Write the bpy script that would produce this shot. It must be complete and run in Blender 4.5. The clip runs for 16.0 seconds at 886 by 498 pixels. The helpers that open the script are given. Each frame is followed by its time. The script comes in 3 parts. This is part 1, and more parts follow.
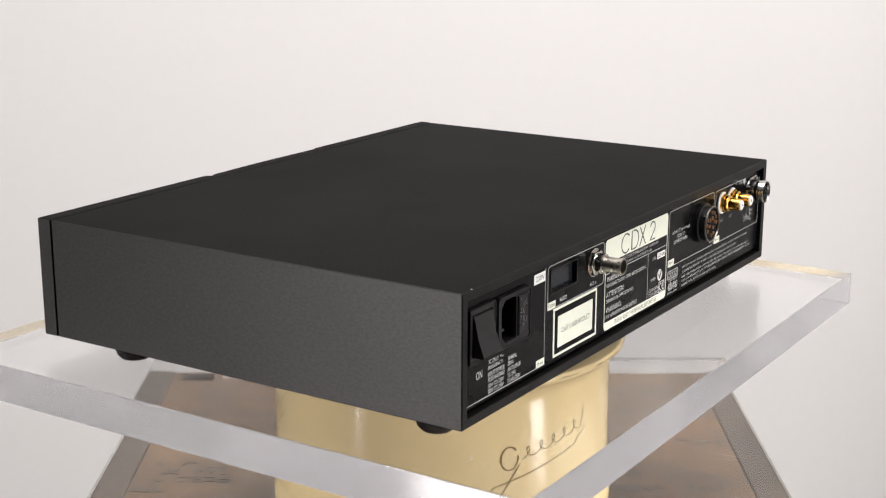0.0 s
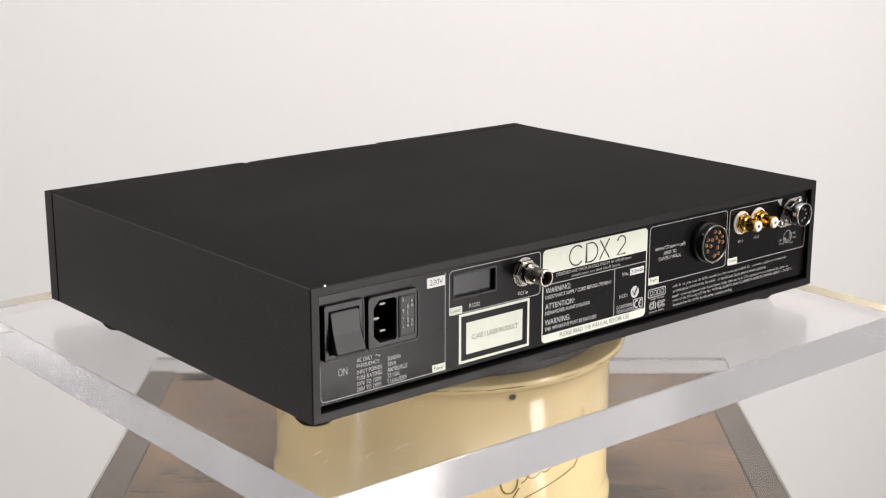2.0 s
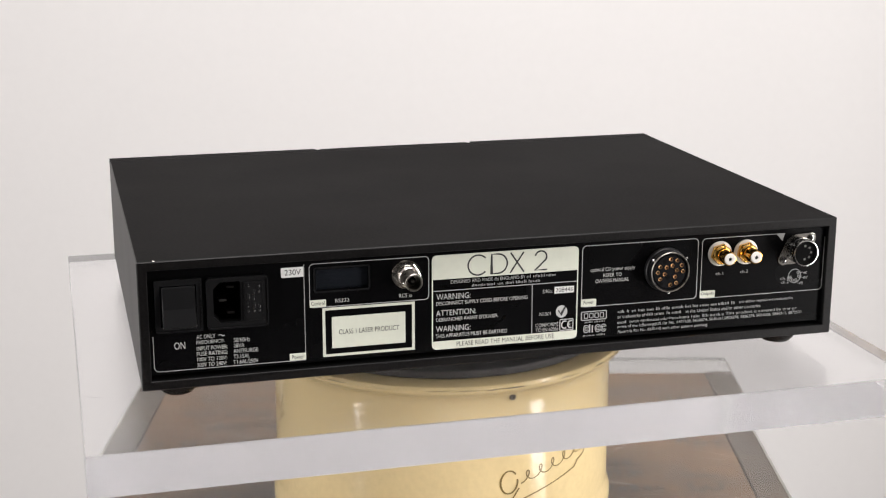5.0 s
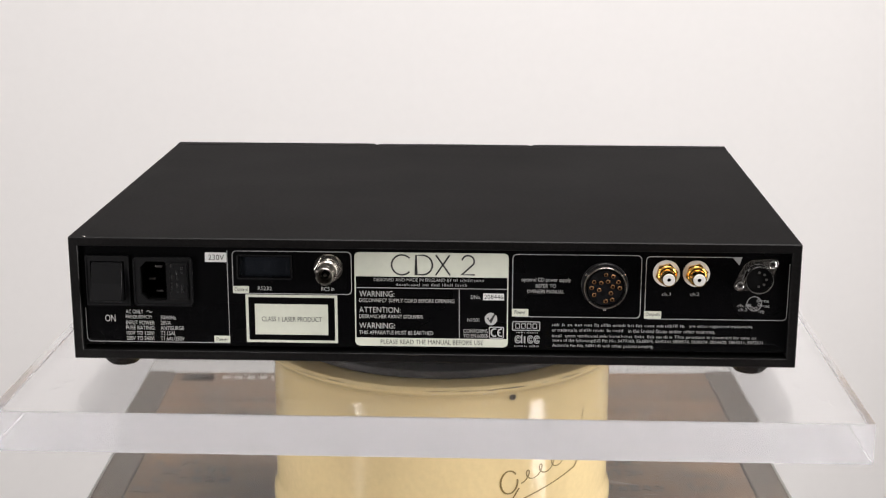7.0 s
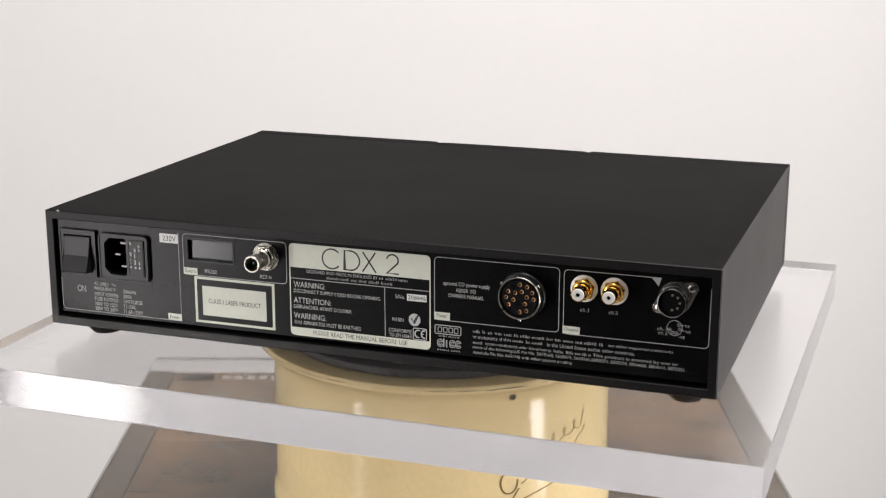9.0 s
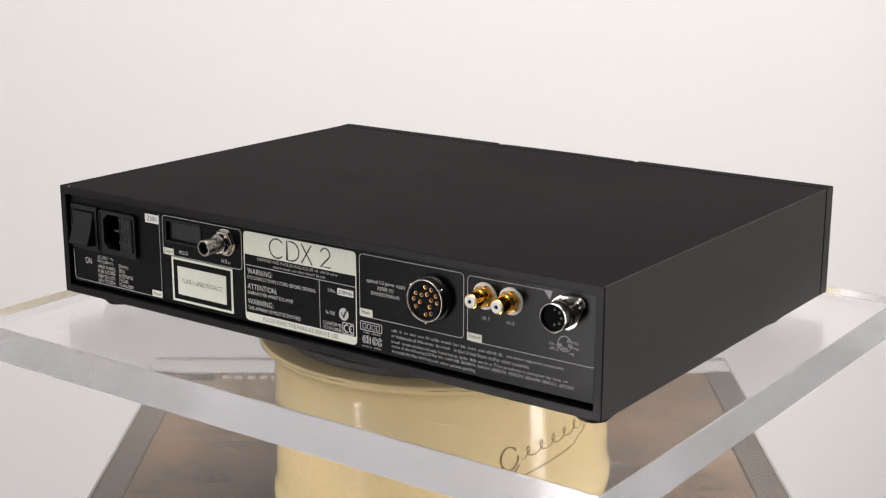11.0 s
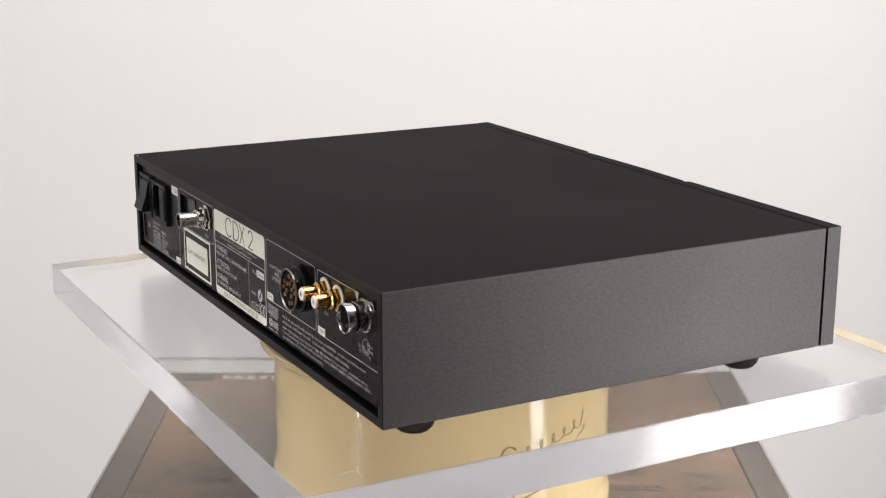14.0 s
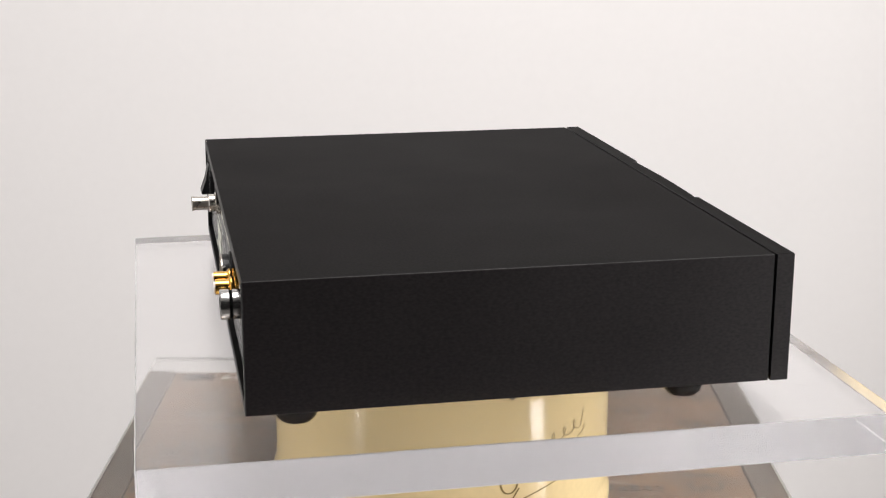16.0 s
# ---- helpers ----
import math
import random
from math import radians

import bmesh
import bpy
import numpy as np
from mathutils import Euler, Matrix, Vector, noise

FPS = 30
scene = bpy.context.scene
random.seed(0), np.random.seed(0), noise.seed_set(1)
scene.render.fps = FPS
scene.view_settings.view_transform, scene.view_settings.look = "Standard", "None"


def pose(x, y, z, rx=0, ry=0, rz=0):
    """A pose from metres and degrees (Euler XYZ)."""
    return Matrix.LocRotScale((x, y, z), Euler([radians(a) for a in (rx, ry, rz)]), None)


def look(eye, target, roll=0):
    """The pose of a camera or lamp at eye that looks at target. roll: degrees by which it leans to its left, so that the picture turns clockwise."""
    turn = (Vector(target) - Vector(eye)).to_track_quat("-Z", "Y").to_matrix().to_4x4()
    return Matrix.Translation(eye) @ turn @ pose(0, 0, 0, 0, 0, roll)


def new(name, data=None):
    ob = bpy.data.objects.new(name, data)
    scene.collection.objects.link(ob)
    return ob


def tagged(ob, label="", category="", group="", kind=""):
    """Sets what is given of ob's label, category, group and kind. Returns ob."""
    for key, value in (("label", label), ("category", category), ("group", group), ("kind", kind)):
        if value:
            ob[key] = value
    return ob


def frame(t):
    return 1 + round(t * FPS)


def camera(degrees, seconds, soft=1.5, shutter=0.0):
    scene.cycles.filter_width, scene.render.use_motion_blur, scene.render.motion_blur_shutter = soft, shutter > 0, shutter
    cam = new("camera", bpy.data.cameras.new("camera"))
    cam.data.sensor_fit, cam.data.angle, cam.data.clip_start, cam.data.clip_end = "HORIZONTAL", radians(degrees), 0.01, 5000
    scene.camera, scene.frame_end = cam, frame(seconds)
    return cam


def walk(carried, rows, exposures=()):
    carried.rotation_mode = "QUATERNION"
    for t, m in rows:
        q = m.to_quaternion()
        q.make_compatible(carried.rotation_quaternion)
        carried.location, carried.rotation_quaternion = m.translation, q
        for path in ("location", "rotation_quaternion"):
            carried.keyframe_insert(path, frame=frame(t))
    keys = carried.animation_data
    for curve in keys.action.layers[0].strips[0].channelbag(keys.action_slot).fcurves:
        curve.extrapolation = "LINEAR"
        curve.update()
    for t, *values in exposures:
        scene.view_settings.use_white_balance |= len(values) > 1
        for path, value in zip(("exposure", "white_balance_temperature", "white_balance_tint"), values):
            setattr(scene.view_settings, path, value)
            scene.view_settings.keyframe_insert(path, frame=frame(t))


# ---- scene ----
cam = camera(33.58, 16.0, soft=1.2)
scene.cycles.max_bounces, scene.cycles.transmission_bounces, scene.cycles.glossy_bounces = 24, 24, 12
EYE = (0.0, -0.9866, 0.2864)
VIEW = pose(*EYE, 75.510, -0.061, -0.024)
walk(cam, [(0.0, VIEW), (16.0, VIEW)], exposures=[(0.0, 0.25), (16.0, 0.25)])

# turn of the display platter: seconds, degrees
TURNS = [(0, 57.2), (0.5, 53.07), (1, 48.75), (1.5, 44.82), (2, 39.91), (2.5, 36.69), (3, 32.04), (3.5, 28.22),
         (4.5, 19.44), (5.5, 10.66), (6, 6.27), (6.5, 2.1), (7, -2.3), (7.5, -5.97), (8, -10.68), (8.5, -14.85),
         (9, -19.45), (9.5, -23.41), (10, -27.64), (11, -36.1), (12, -44.56), (12.5, -48.79), (13, -53.2), (13.5, -57.31),
         (14, -61.73), (14.5, -65.81), (15, -70.24), (15.5, -74.25), (16, -78.63)]

# ---------------------------------------------------------------- light
world = bpy.data.worlds.new("world")
world.use_nodes = True
world.node_tree.nodes["Background"].inputs[0].default_value = (1, 1, 1, 1)
world.node_tree.nodes["Background"].inputs[1].default_value = 0.0
scene.world = world


def softbox(name, eye, target, wide, tall, watts, colour):
    data = bpy.data.lights.new(name, "AREA")
    data.shape, data.size, data.size_y, data.energy, data.color = "RECTANGLE", wide, tall, watts, colour
    ob = new(name, data)
    ob.matrix_world = look(eye, target)
    return ob


softbox("softbox_lamp_right", (1.450, -0.680, 0.12), (0, 0, 0.12), 0.28, 2.0, 24.0, (1.0, 0.962, 0.945))
softbox("softbox_lamp_left", (-1.310, -0.945, -0.15), (0, 0, -0.15), 0.18, 1.45, 11.5, (1.0, 0.962, 0.955))
# added unseen fill from above, evens out the wall and the drum
softbox("unseen_overhead_fill", (0.25, -0.15, 2.2), (0.15, 0.30, 0), 1.8, 1.4, 59.0, (1.0, 0.966, 0.960))


# ---------------------------------------------------------------- materials
def material(name, colour, rough=0.5, metal=0.0, spec=0.5, grain=0.0, scale=(200, 200, 200), bump=0.0, stain=0.0,
             stain_scale=6.0, rough_var=0.0, gloss_grain=0.0):
    """Principled surface with fine grain, larger stains and a bump, in the object's own space."""
    mat = bpy.data.materials.new(name)
    mat.use_nodes = True
    nt = mat.node_tree
    bsdf = nt.nodes["Principled BSDF"]
    bsdf.inputs["Base Color"].default_value = (*colour, 1)
    bsdf.inputs["Roughness"].default_value = rough
    bsdf.inputs["Metallic"].default_value = metal
    bsdf.inputs["Specular IOR Level"].default_value = spec
    if not (grain or bump or stain or rough_var):
        return mat
    link = nt.links.new
    coord = nt.nodes.new("ShaderNodeTexCoord")
    mapping = nt.nodes.new("ShaderNodeMapping")
    mapping.inputs["Scale"].default_value = scale
    link(coord.outputs["Object"], mapping.inputs["Vector"])
    fine = nt.nodes.new("ShaderNodeTexNoise")
    fine.inputs["Scale"].default_value = 1.0
    fine.inputs["Detail"].default_value = 5.0
    link(mapping.outputs[0], fine.inputs["Vector"])
    wide = nt.nodes.new("ShaderNodeTexNoise")
    wide.inputs["Scale"].default_value = stain_scale
    wide.inputs["Detail"].default_value = 4.0
    link(coord.outputs["Object"], wide.inputs["Vector"])

    def spread(source, amount):
        node = nt.nodes.new("ShaderNodeMapRange")
        node.inputs["From Min"].default_value, node.inputs["From Max"].default_value = 0.25, 0.75
        node.inputs["To Min"].default_value, node.inputs["To Max"].default_value = 1 - amount, 1 + amount
        link(source, node.inputs["Value"])
        return node.outputs[0]

    def times(a, b):
        node = nt.nodes.new("ShaderNodeMath")
        node.operation = "MULTIPLY"
        link(a, node.inputs[0])
        if isinstance(b, float):
            node.inputs[1].default_value = b
        else:
            link(b, node.inputs[1])
        return node.outputs[0]

    tone = times(spread(fine.outputs["Fac"], grain), spread(wide.outputs["Fac"], stain))
    mix = nt.nodes.new("ShaderNodeVectorMath")
    mix.operation = "SCALE"
    mix.inputs[0].default_value = colour
    link(tone, mix.inputs["Scale"])
    link(mix.outputs[0], bsdf.inputs["Base Color"])
    if gloss_grain:
        link(times(spread(fine.outputs["Fac"], gloss_grain), spec), bsdf.inputs["Specular IOR Level"])
    if rough_var:
        link(times(spread(wide.outputs["Fac"], rough_var), rough), bsdf.inputs["Roughness"])
    if bump:
        node = nt.nodes.new("ShaderNodeBump")
        node.inputs["Strength"].default_value = bump
        node.inputs["Distance"].default_value = 0.0005
        link(fine.outputs["Fac"], node.inputs["Height"])
        link(node.outputs[0], bsdf.inputs["Normal"])
    return mat


def lit_edge_material(name):
    """Clear sheet edge; a small white share imitates light piped out of it."""
    mat = material(name, (0.960, 0.958, 0.972), 0.09, 0.0, 0.5, grain=0.012, scale=(40, 40, 40), stain=0.02, stain_scale=14)
    bsdf = mat.node_tree.nodes["Principled BSDF"]
    bsdf.inputs["Transmission Weight"].default_value = 0.90
    bsdf.inputs["IOR"].default_value = 1.49
    return mat


def clear_sheet_material(name, dulled, rough, gloss_rough, colour):
    """Clear cast sheet: sharp to look through, gloss blurred by gloss_rough and cut by dulled."""
    mat = bpy.data.materials.new(name)
    mat.use_nodes = True
    nt = mat.node_tree
    nt.nodes.remove(nt.nodes["Principled BSDF"])
    clear, gloss, fresnel = nt.nodes.new("ShaderNodeBsdfRefraction"), nt.nodes.new("ShaderNodeBsdfGlossy"), nt.nodes.new("ShaderNodeFresnel")
    for node, r in ((clear, rough), (gloss, gloss_rough)):
        node.inputs["Color"].default_value = (*colour, 1)
        node.inputs["Roughness"].default_value = r
    clear.inputs["IOR"].default_value = fresnel.inputs["IOR"].default_value = 1.49
    share = nt.nodes.new("ShaderNodeMath")
    share.operation = "MULTIPLY"
    share.inputs[1].default_value = 1 - dulled
    mix = nt.nodes.new("ShaderNodeMixShader")
    nt.links.new(fresnel.outputs[0], share.inputs[0])
    nt.links.new(share.outputs[0], mix.inputs[0])
    nt.links.new(clear.outputs[0], mix.inputs[1])
    nt.links.new(gloss.outputs[0], mix.inputs[2])
    nt.links.new(mix.outputs[0], nt.nodes["Material Output"].inputs["Surface"])
    return mat


wall_paint = material("white_wall_paint", (0.84, 0.825, 0.815), 0.9, spec=0.2, grain=0.008, scale=(60, 60, 60), bump=0.03,
                      stain=0.010, stain_scale=0.8)
# floor out of view, its grey chosen to dim what the case sides mirror
unseen_floor_grey = material("grey_unseen_floor", (0.16, 0.155, 0.15), 0.8, grain=0.05, stain=0.06, stain_scale=1.5, bump=0.1)
# unseen front wall, made nearly black so the case mirrors little light
dark_unseen_wall = material("dark_reflection_wall", (0.035, 0.034, 0.034), 0.95, spec=0.1, grain=0.2, stain=0.15, bump=0.2)
case_black = material("black_anodised_side", (0.0048, 0.0038, 0.0041), 0.41, spec=0.43, grain=0.5, scale=(760, 400, 760),
                      bump=0.045, stain=0.10, stain_scale=9.0, rough_var=0.06, gloss_grain=0.15)
case_black.node_tree.nodes["Principled BSDF"].inputs["Specular Tint"].default_value = (1.0, 0.97, 0.985, 1)
# gloss set far below the sides so the mirrored wall stays dim on top
case_top_black = material("black_powder_coat", (0.0040, 0.0036, 0.0036), 0.60, spec=0.033, grain=0.35, scale=(420, 700, 700),
                          bump=0.10, stain=0.16, stain_scale=7.0, rough_var=0.08, gloss_grain=0.15)
# copy of the side black for the rear rim, lamp sheen turned down
dim_edge_black = material("black_dimmed_edge", (0.0045, 0.0040, 0.0040), 0.42, spec=0.20, grain=0.4, scale=(800, 800, 800), bump=0.05, gloss_grain=0.15)
panel_black = material("black_screened_panel", (0.0022, 0.0022, 0.0025), 0.27, spec=0.145, grain=0.15, scale=(900, 900, 900),
                       bump=0.05, stain=0.08, stain_scale=12.0, rough_var=0.06)
insert_grey = material("dark_grey_pin_insert", (0.006, 0.006, 0.007), 0.65, spec=0.08)
# near-black for painted shade in slots, bores and wells, and for black inserts
slot_black = material("black_recess_shade_and_insert", (0.002, 0.002, 0.002), 0.8, spec=0.1)
plastic_black = material("black_moulded_plastic", (0.0060, 0.0060, 0.0065), 0.38, spec=0.32, grain=0.12, scale=(800, 800, 800), bump=0.08)
# lighter, glossier plastic that puts a glint on the raised drawer marks
moulded_grey = material("glint_moulded_plastic", (0.012, 0.012, 0.0125), 0.26, spec=0.6)
rubber_black = material("black_glossy_rubber", (0.006, 0.005, 0.005), 0.10, spec=0.5)
window_dark = material("dark_smoked_window", (0.010, 0.012, 0.016), 0.22, spec=0.5)
print_white = material("white_screen_print", (0.50, 0.50, 0.49), 0.55)
print_grey = material("grey_screen_print", (0.36, 0.36, 0.36), 0.55)
label_cream = material("pale_green_cream_label", (0.66, 0.68, 0.58), 0.5, grain=0.03, scale=(300, 300, 300), stain=0.03, stain_scale=20)
label_white = material("white_paper_label", (0.78, 0.78, 0.76), 0.5)
ink = material("black_print_ink", (0.02, 0.02, 0.02), 0.55)
barrel_nickel = material("dull_nickel", (0.42, 0.39, 0.35), 0.30, metal=1.0, rough_var=0.2, stain_scale=300)
worn_dark_pin = material("dull_contact_metal", (0.13, 0.125, 0.12), 0.4, metal=1.0)
nickel = material("bright_nickel", (0.72, 0.69, 0.64), 0.16, metal=1.0, rough_var=0.2, stain_scale=300)
chrome = material("polished_chrome", (0.50, 0.49, 0.48), 0.20, metal=1.0, rough_var=0.2, stain_scale=250)
gold = material("gold_plate", (0.82, 0.48, 0.11), 0.15, metal=1.0, rough_var=0.2, stain_scale=300)
copper = material("gold_copper_contact", (0.46, 0.25, 0.115), 0.3, metal=1.0)
white_plastic = material("white_insulator_plastic", (0.78, 0.76, 0.72), 0.35)
acrylic = clear_sheet_material("clear_cast_acrylic", 0.03, 0.025, 0.20, (0.989, 0.989, 0.993))
acrylic_edge = lit_edge_material("whitened_acrylic_edge")
acrylic_sheet_clear = clear_sheet_material("clear_scuffed_acrylic", 0.5, 0.05, 0.20, (0.97, 0.972, 0.965))
scratch_grey = material("grey_scratch", (0.16, 0.155, 0.15), 0.6)
frosted_rim = material("frosted_grey_rim", (0.34, 0.33, 0.32), 0.3)
frosted_rim.node_tree.nodes["Principled BSDF"].inputs["Transmission Weight"].default_value = 0.35
# bevel highlight of the cover sheet, put in as a pale colour
bevel_highlight = material("painted_bevel_highlight", (0.38, 0.37, 0.35), 0.3)
edge_grey = material("grey_edge_nick", (0.30, 0.29, 0.29), 0.6)
scratch_pale = material("pale_scratch", (0.50, 0.48, 0.46), 0.6)
cream_enamel = material("cream_enamel_paint", (0.81, 0.645, 0.35), 0.085, spec=0.5, grain=0.035, scale=(230, 230, 230), bump=0.30,
                        stain=0.05, stain_scale=14, rough_var=0.12)
emblem_brown = material("brown_olive_enamel", (0.23, 0.155, 0.045), 0.4)
platter_dark = material("dark_scuffed_platter", (0.070, 0.067, 0.068), 0.5, grain=0.5, scale=(120, 120, 120), stain=0.4, stain_scale=25, bump=0.2)
worn_dark = material("dark_worn_line", (0.13, 0.105, 0.075), 0.6)
stencil_black = material("faded_black_stencil", (0.040, 0.034, 0.029), 0.9, spec=0.05, grain=0.5, scale=(160, 160, 160), stain=0.3, stain_scale=60)


def wood_material(name, light, dark, grey):
    mat = material(name, light, 0.75, spec=0.06)
    nt = mat.node_tree
    link, bsdf = nt.links.new, nt.nodes["Principled BSDF"]
    coord = nt.nodes.new("ShaderNodeTexCoord")
    mapping = nt.nodes.new("ShaderNodeMapping")
    mapping.inputs["Scale"].default_value = (11, 90, 90)
    link(coord.outputs["Object"], mapping.inputs["Vector"])
    fibre = nt.nodes.new("ShaderNodeTexNoise")
    fibre.inputs["Scale"].default_value, fibre.inputs["Detail"].default_value = 1.0, 7.0
    fibre.inputs["Distortion"].default_value = 0.6
    link(mapping.outputs[0], fibre.inputs["Vector"])
    ramp = nt.nodes.new("ShaderNodeValToRGB")
    ramp.color_ramp.elements[0].position, ramp.color_ramp.elements[0].color = 0.32, (*dark, 1)
    ramp.color_ramp.elements[1].position, ramp.color_ramp.elements[1].color = 0.66, (*light, 1)
    link(fibre.outputs["Fac"], ramp.inputs["Fac"])
    patch = nt.nodes.new("ShaderNodeTexNoise")
    patch.inputs["Scale"].default_value, patch.inputs["Detail"].default_value = 22.0, 8.0
    link(coord.outputs["Object"], patch.inputs["Vector"])
    mask = nt.nodes.new("ShaderNodeMapRange")
    mask.inputs["From Min"].default_value, mask.inputs["From Max"].default_value = 0.45, 0.68
    mask.inputs["To Max"].default_value = 0.75
    link(patch.outputs["Fac"], mask.inputs["Value"])
    mix = nt.nodes.new("ShaderNodeMix")
    mix.data_type = "RGBA"
    link(mask.outputs[0], mix.inputs["Factor"])
    link(ramp.outputs["Color"], mix.inputs["A"])
    mix.inputs["B"].default_value = (*grey, 1)
    link(mix.outputs["Result"], bsdf.inputs["Base Color"])
    bump = nt.nodes.new("ShaderNodeBump")
    bump.inputs["Strength"].default_value, bump.inputs["Distance"].default_value = 0.25, 0.0006
    link(fibre.outputs["Fac"], bump.inputs["Height"])
    link(bump.outputs[0], bsdf.inputs["Normal"])
    return mat


old_wood = wood_material("old_brown_crate_wood", (0.132, 0.080, 0.045), (0.088, 0.055, 0.033), (0.070, 0.055, 0.045))
grey_wood = wood_material("grey_weathered_batten", (0.080, 0.062, 0.049), (0.044, 0.036, 0.030), (0.058, 0.047, 0.040))


# ---------------------------------------------------------------- mesh helpers
def part(name, bm, mat, parent=None, label="", smooth=False):
    """One mesh object under a thing or a part."""
    if isinstance(bm, bmesh.types.BMesh):
        bmesh.ops.recalc_face_normals(bm, faces=bm.faces)
        mesh = bpy.data.meshes.new(name)
        bm.to_mesh(mesh)
        bm.free()
    else:
        mesh = bm
    for m in (mat if isinstance(mat, (list, tuple)) else [mat]):
        mesh.materials.append(m)
    if smooth:
        for poly in mesh.polygons:
            poly.use_smooth = True
        mesh.set_sharp_from_angle(angle=radians(35))
    ob = new(name, mesh)
    ob.parent = parent
    return tagged(ob, label)


def thing(name, label, category, group=""):
    ob = new(name)
    ob.empty_display_size = 0.05
    return tagged(ob, label, category, group)


def box(x0, x1, y0, y1, z0, z1, bevel=0.0, segments=2, bm=None):
    mine = bmesh.new()
    bmesh.ops.create_cube(mine, size=1.0)
    for v in mine.verts:
        v.co = ((x0 + x1) / 2 + v.co.x * (x1 - x0), (y0 + y1) / 2 + v.co.y * (y1 - y0), (z0 + z1) / 2 + v.co.z * (z1 - z0))
    if bevel:
        bmesh.ops.bevel(mine, geom=mine.edges[:], offset=bevel, segments=segments, profile=0.5, affect="EDGES")
    if bm is None:
        return mine
    return merge(bm, mine)


def merge(bm, other):
    mesh = bpy.data.meshes.new("merge")
    other.to_mesh(mesh)
    other.free()
    bm.from_mesh(mesh)
    bpy.data.meshes.remove(mesh)
    return bm


def lathe(profile, segments=48, m=Matrix(), bm=None):
    """Turns (radius, height) points round the z axis; the ends are closed by fans where the radius is not 0."""
    mine = bmesh.new()
    rings = []
    for r, z in profile:
        if r < 1e-7:
            rings.append([mine.verts.new(m @ Vector((0, 0, z)))])
        else:
            rings.append([mine.verts.new(m @ Vector((r * math.cos(2 * math.pi * i / segments), r * math.sin(2 * math.pi * i / segments), z)))
                          for i in range(segments)])
    for a, b in zip(rings, rings[1:]):
        for i in range(segments):
            j = (i + 1) % segments
            if len(a) == 1 and len(b) > 1:
                mine.faces.new((a[0], b[i], b[j]))
            elif len(b) == 1 and len(a) > 1:
                mine.faces.new((a[i], a[j], b[0]))
            elif len(a) > 1:
                mine.faces.new((a[i], a[j], b[j], b[i]))
    for ring in (rings[0], rings[-1]):
        if len(ring) > 1 and ring is not None and (profile[0] != profile[-1]):
            mine.faces.new(ring)
    return mine if bm is None else merge(bm, mine)


def prism(outline, low, high, m=Matrix(), bevel=0.0):
    """A flat outline, (a, b) points, raised from low to high."""
    bm = bmesh.new()
    bottom = [bm.verts.new(m @ Vector((a, b, low))) for a, b in outline]
    top = [bm.verts.new(m @ Vector((a, b, high))) for a, b in outline]
    bm.faces.new(bottom[::-1])
    cap = bm.faces.new(top)
    for i in range(len(outline)):
        j = (i + 1) % len(outline)
        bm.faces.new((bottom[i], bottom[j], top[j], top[i]))
    if bevel:
        bmesh.ops.bevel(bm, geom=list(cap.edges), offset=bevel * m.to_scale().x, segments=2, profile=0.5, affect="EDGES")
    return bm


def holed_prism(outline, holes, low, high, m=Matrix()):
    """A raised flat outline with openings through it."""
    bm = bmesh.new()
    edges = []
    for loop in (outline, *holes):
        top = [bm.verts.new(m @ Vector((a, b, high))) for a, b in loop]
        bottom = [bm.verts.new(m @ Vector((a, b, low))) for a, b in loop]
        for i in range(len(loop)):
            j = (i + 1) % len(loop)
            edges.append(bm.edges.new((top[i], top[j])))
        for i in range(len(loop)):
            j = (i + 1) % len(loop)
            bm.faces.new((bottom[i], bottom[j], top[j], top[i]))
    bmesh.ops.triangle_fill(bm, edges=edges, use_beauty=True)
    return bm


def rounded(u0, u1, v0, v1, r, steps=5):
    pts = []
    for cu, cv, a0 in ((u1 - r, v1 - r, 0), (u0 + r, v1 - r, 90), (u0 + r, v0 + r, 180), (u1 - r, v0 + r, 270)):
        for i in range(steps + 1):
            a = radians(a0 + 90 * i / steps)
            pts.append((cu + r * math.cos(a), cv + r * math.sin(a)))
    return pts


def arc(cu, cv, ru, rv, a0, a1, steps=24):
    return [(cu + ru * math.cos(radians(a0 + (a1 - a0) * i / steps)), cv + rv * math.sin(radians(a0 + (a1 - a0) * i / steps)))
            for i in range(steps + 1)]


def ribbon(points, width, low, high, closed=False, m=Matrix(), bm=None):
    """A stroke of even width along (u, v) points, raised from low to high."""
    bm = bm or bmesh.new()
    n = len(points)
    sides = []
    for i in range(n):
        p, q = points[i - 1] if (i or closed) else points[i], points[(i + 1) % n] if (i < n - 1 or closed) else points[i]
        d = Vector((q[0] - p[0], q[1] - p[1]))
        d = d.normalized() if d.length > 1e-9 else Vector((1, 0))
        w = width / 2
        if (i or closed) and (i < n - 1 or closed):
            e = Vector((points[i][0] - p[0], points[i][1] - p[1]))
            if e.length > 1e-9:
                w = w / max(0.5, abs(d.dot(e.normalized())))
        s = Vector((-d.y, d.x)) * w
        row = []
        for sign, h in ((1, low), (1, high), (-1, high), (-1, low)):
            row.append(bm.verts.new(m @ Vector((points[i][0] + sign * s.x, points[i][1] + sign * s.y, h))))
        sides.append(row)
    for i in range(n if closed else n - 1):
        a, b = sides[i], sides[(i + 1) % n]
        for k in range(4):
            bm.faces.new((a[k], a[(k + 1) % 4], b[(k + 1) % 4], b[k]))
    if not closed:
        bm.faces.new(sides[0])
        bm.faces.new(sides[-1])
    return bm


# ---------------------------------------------------------------- studio
TABLE = -0.190
FLOOR = TABLE - 0.76


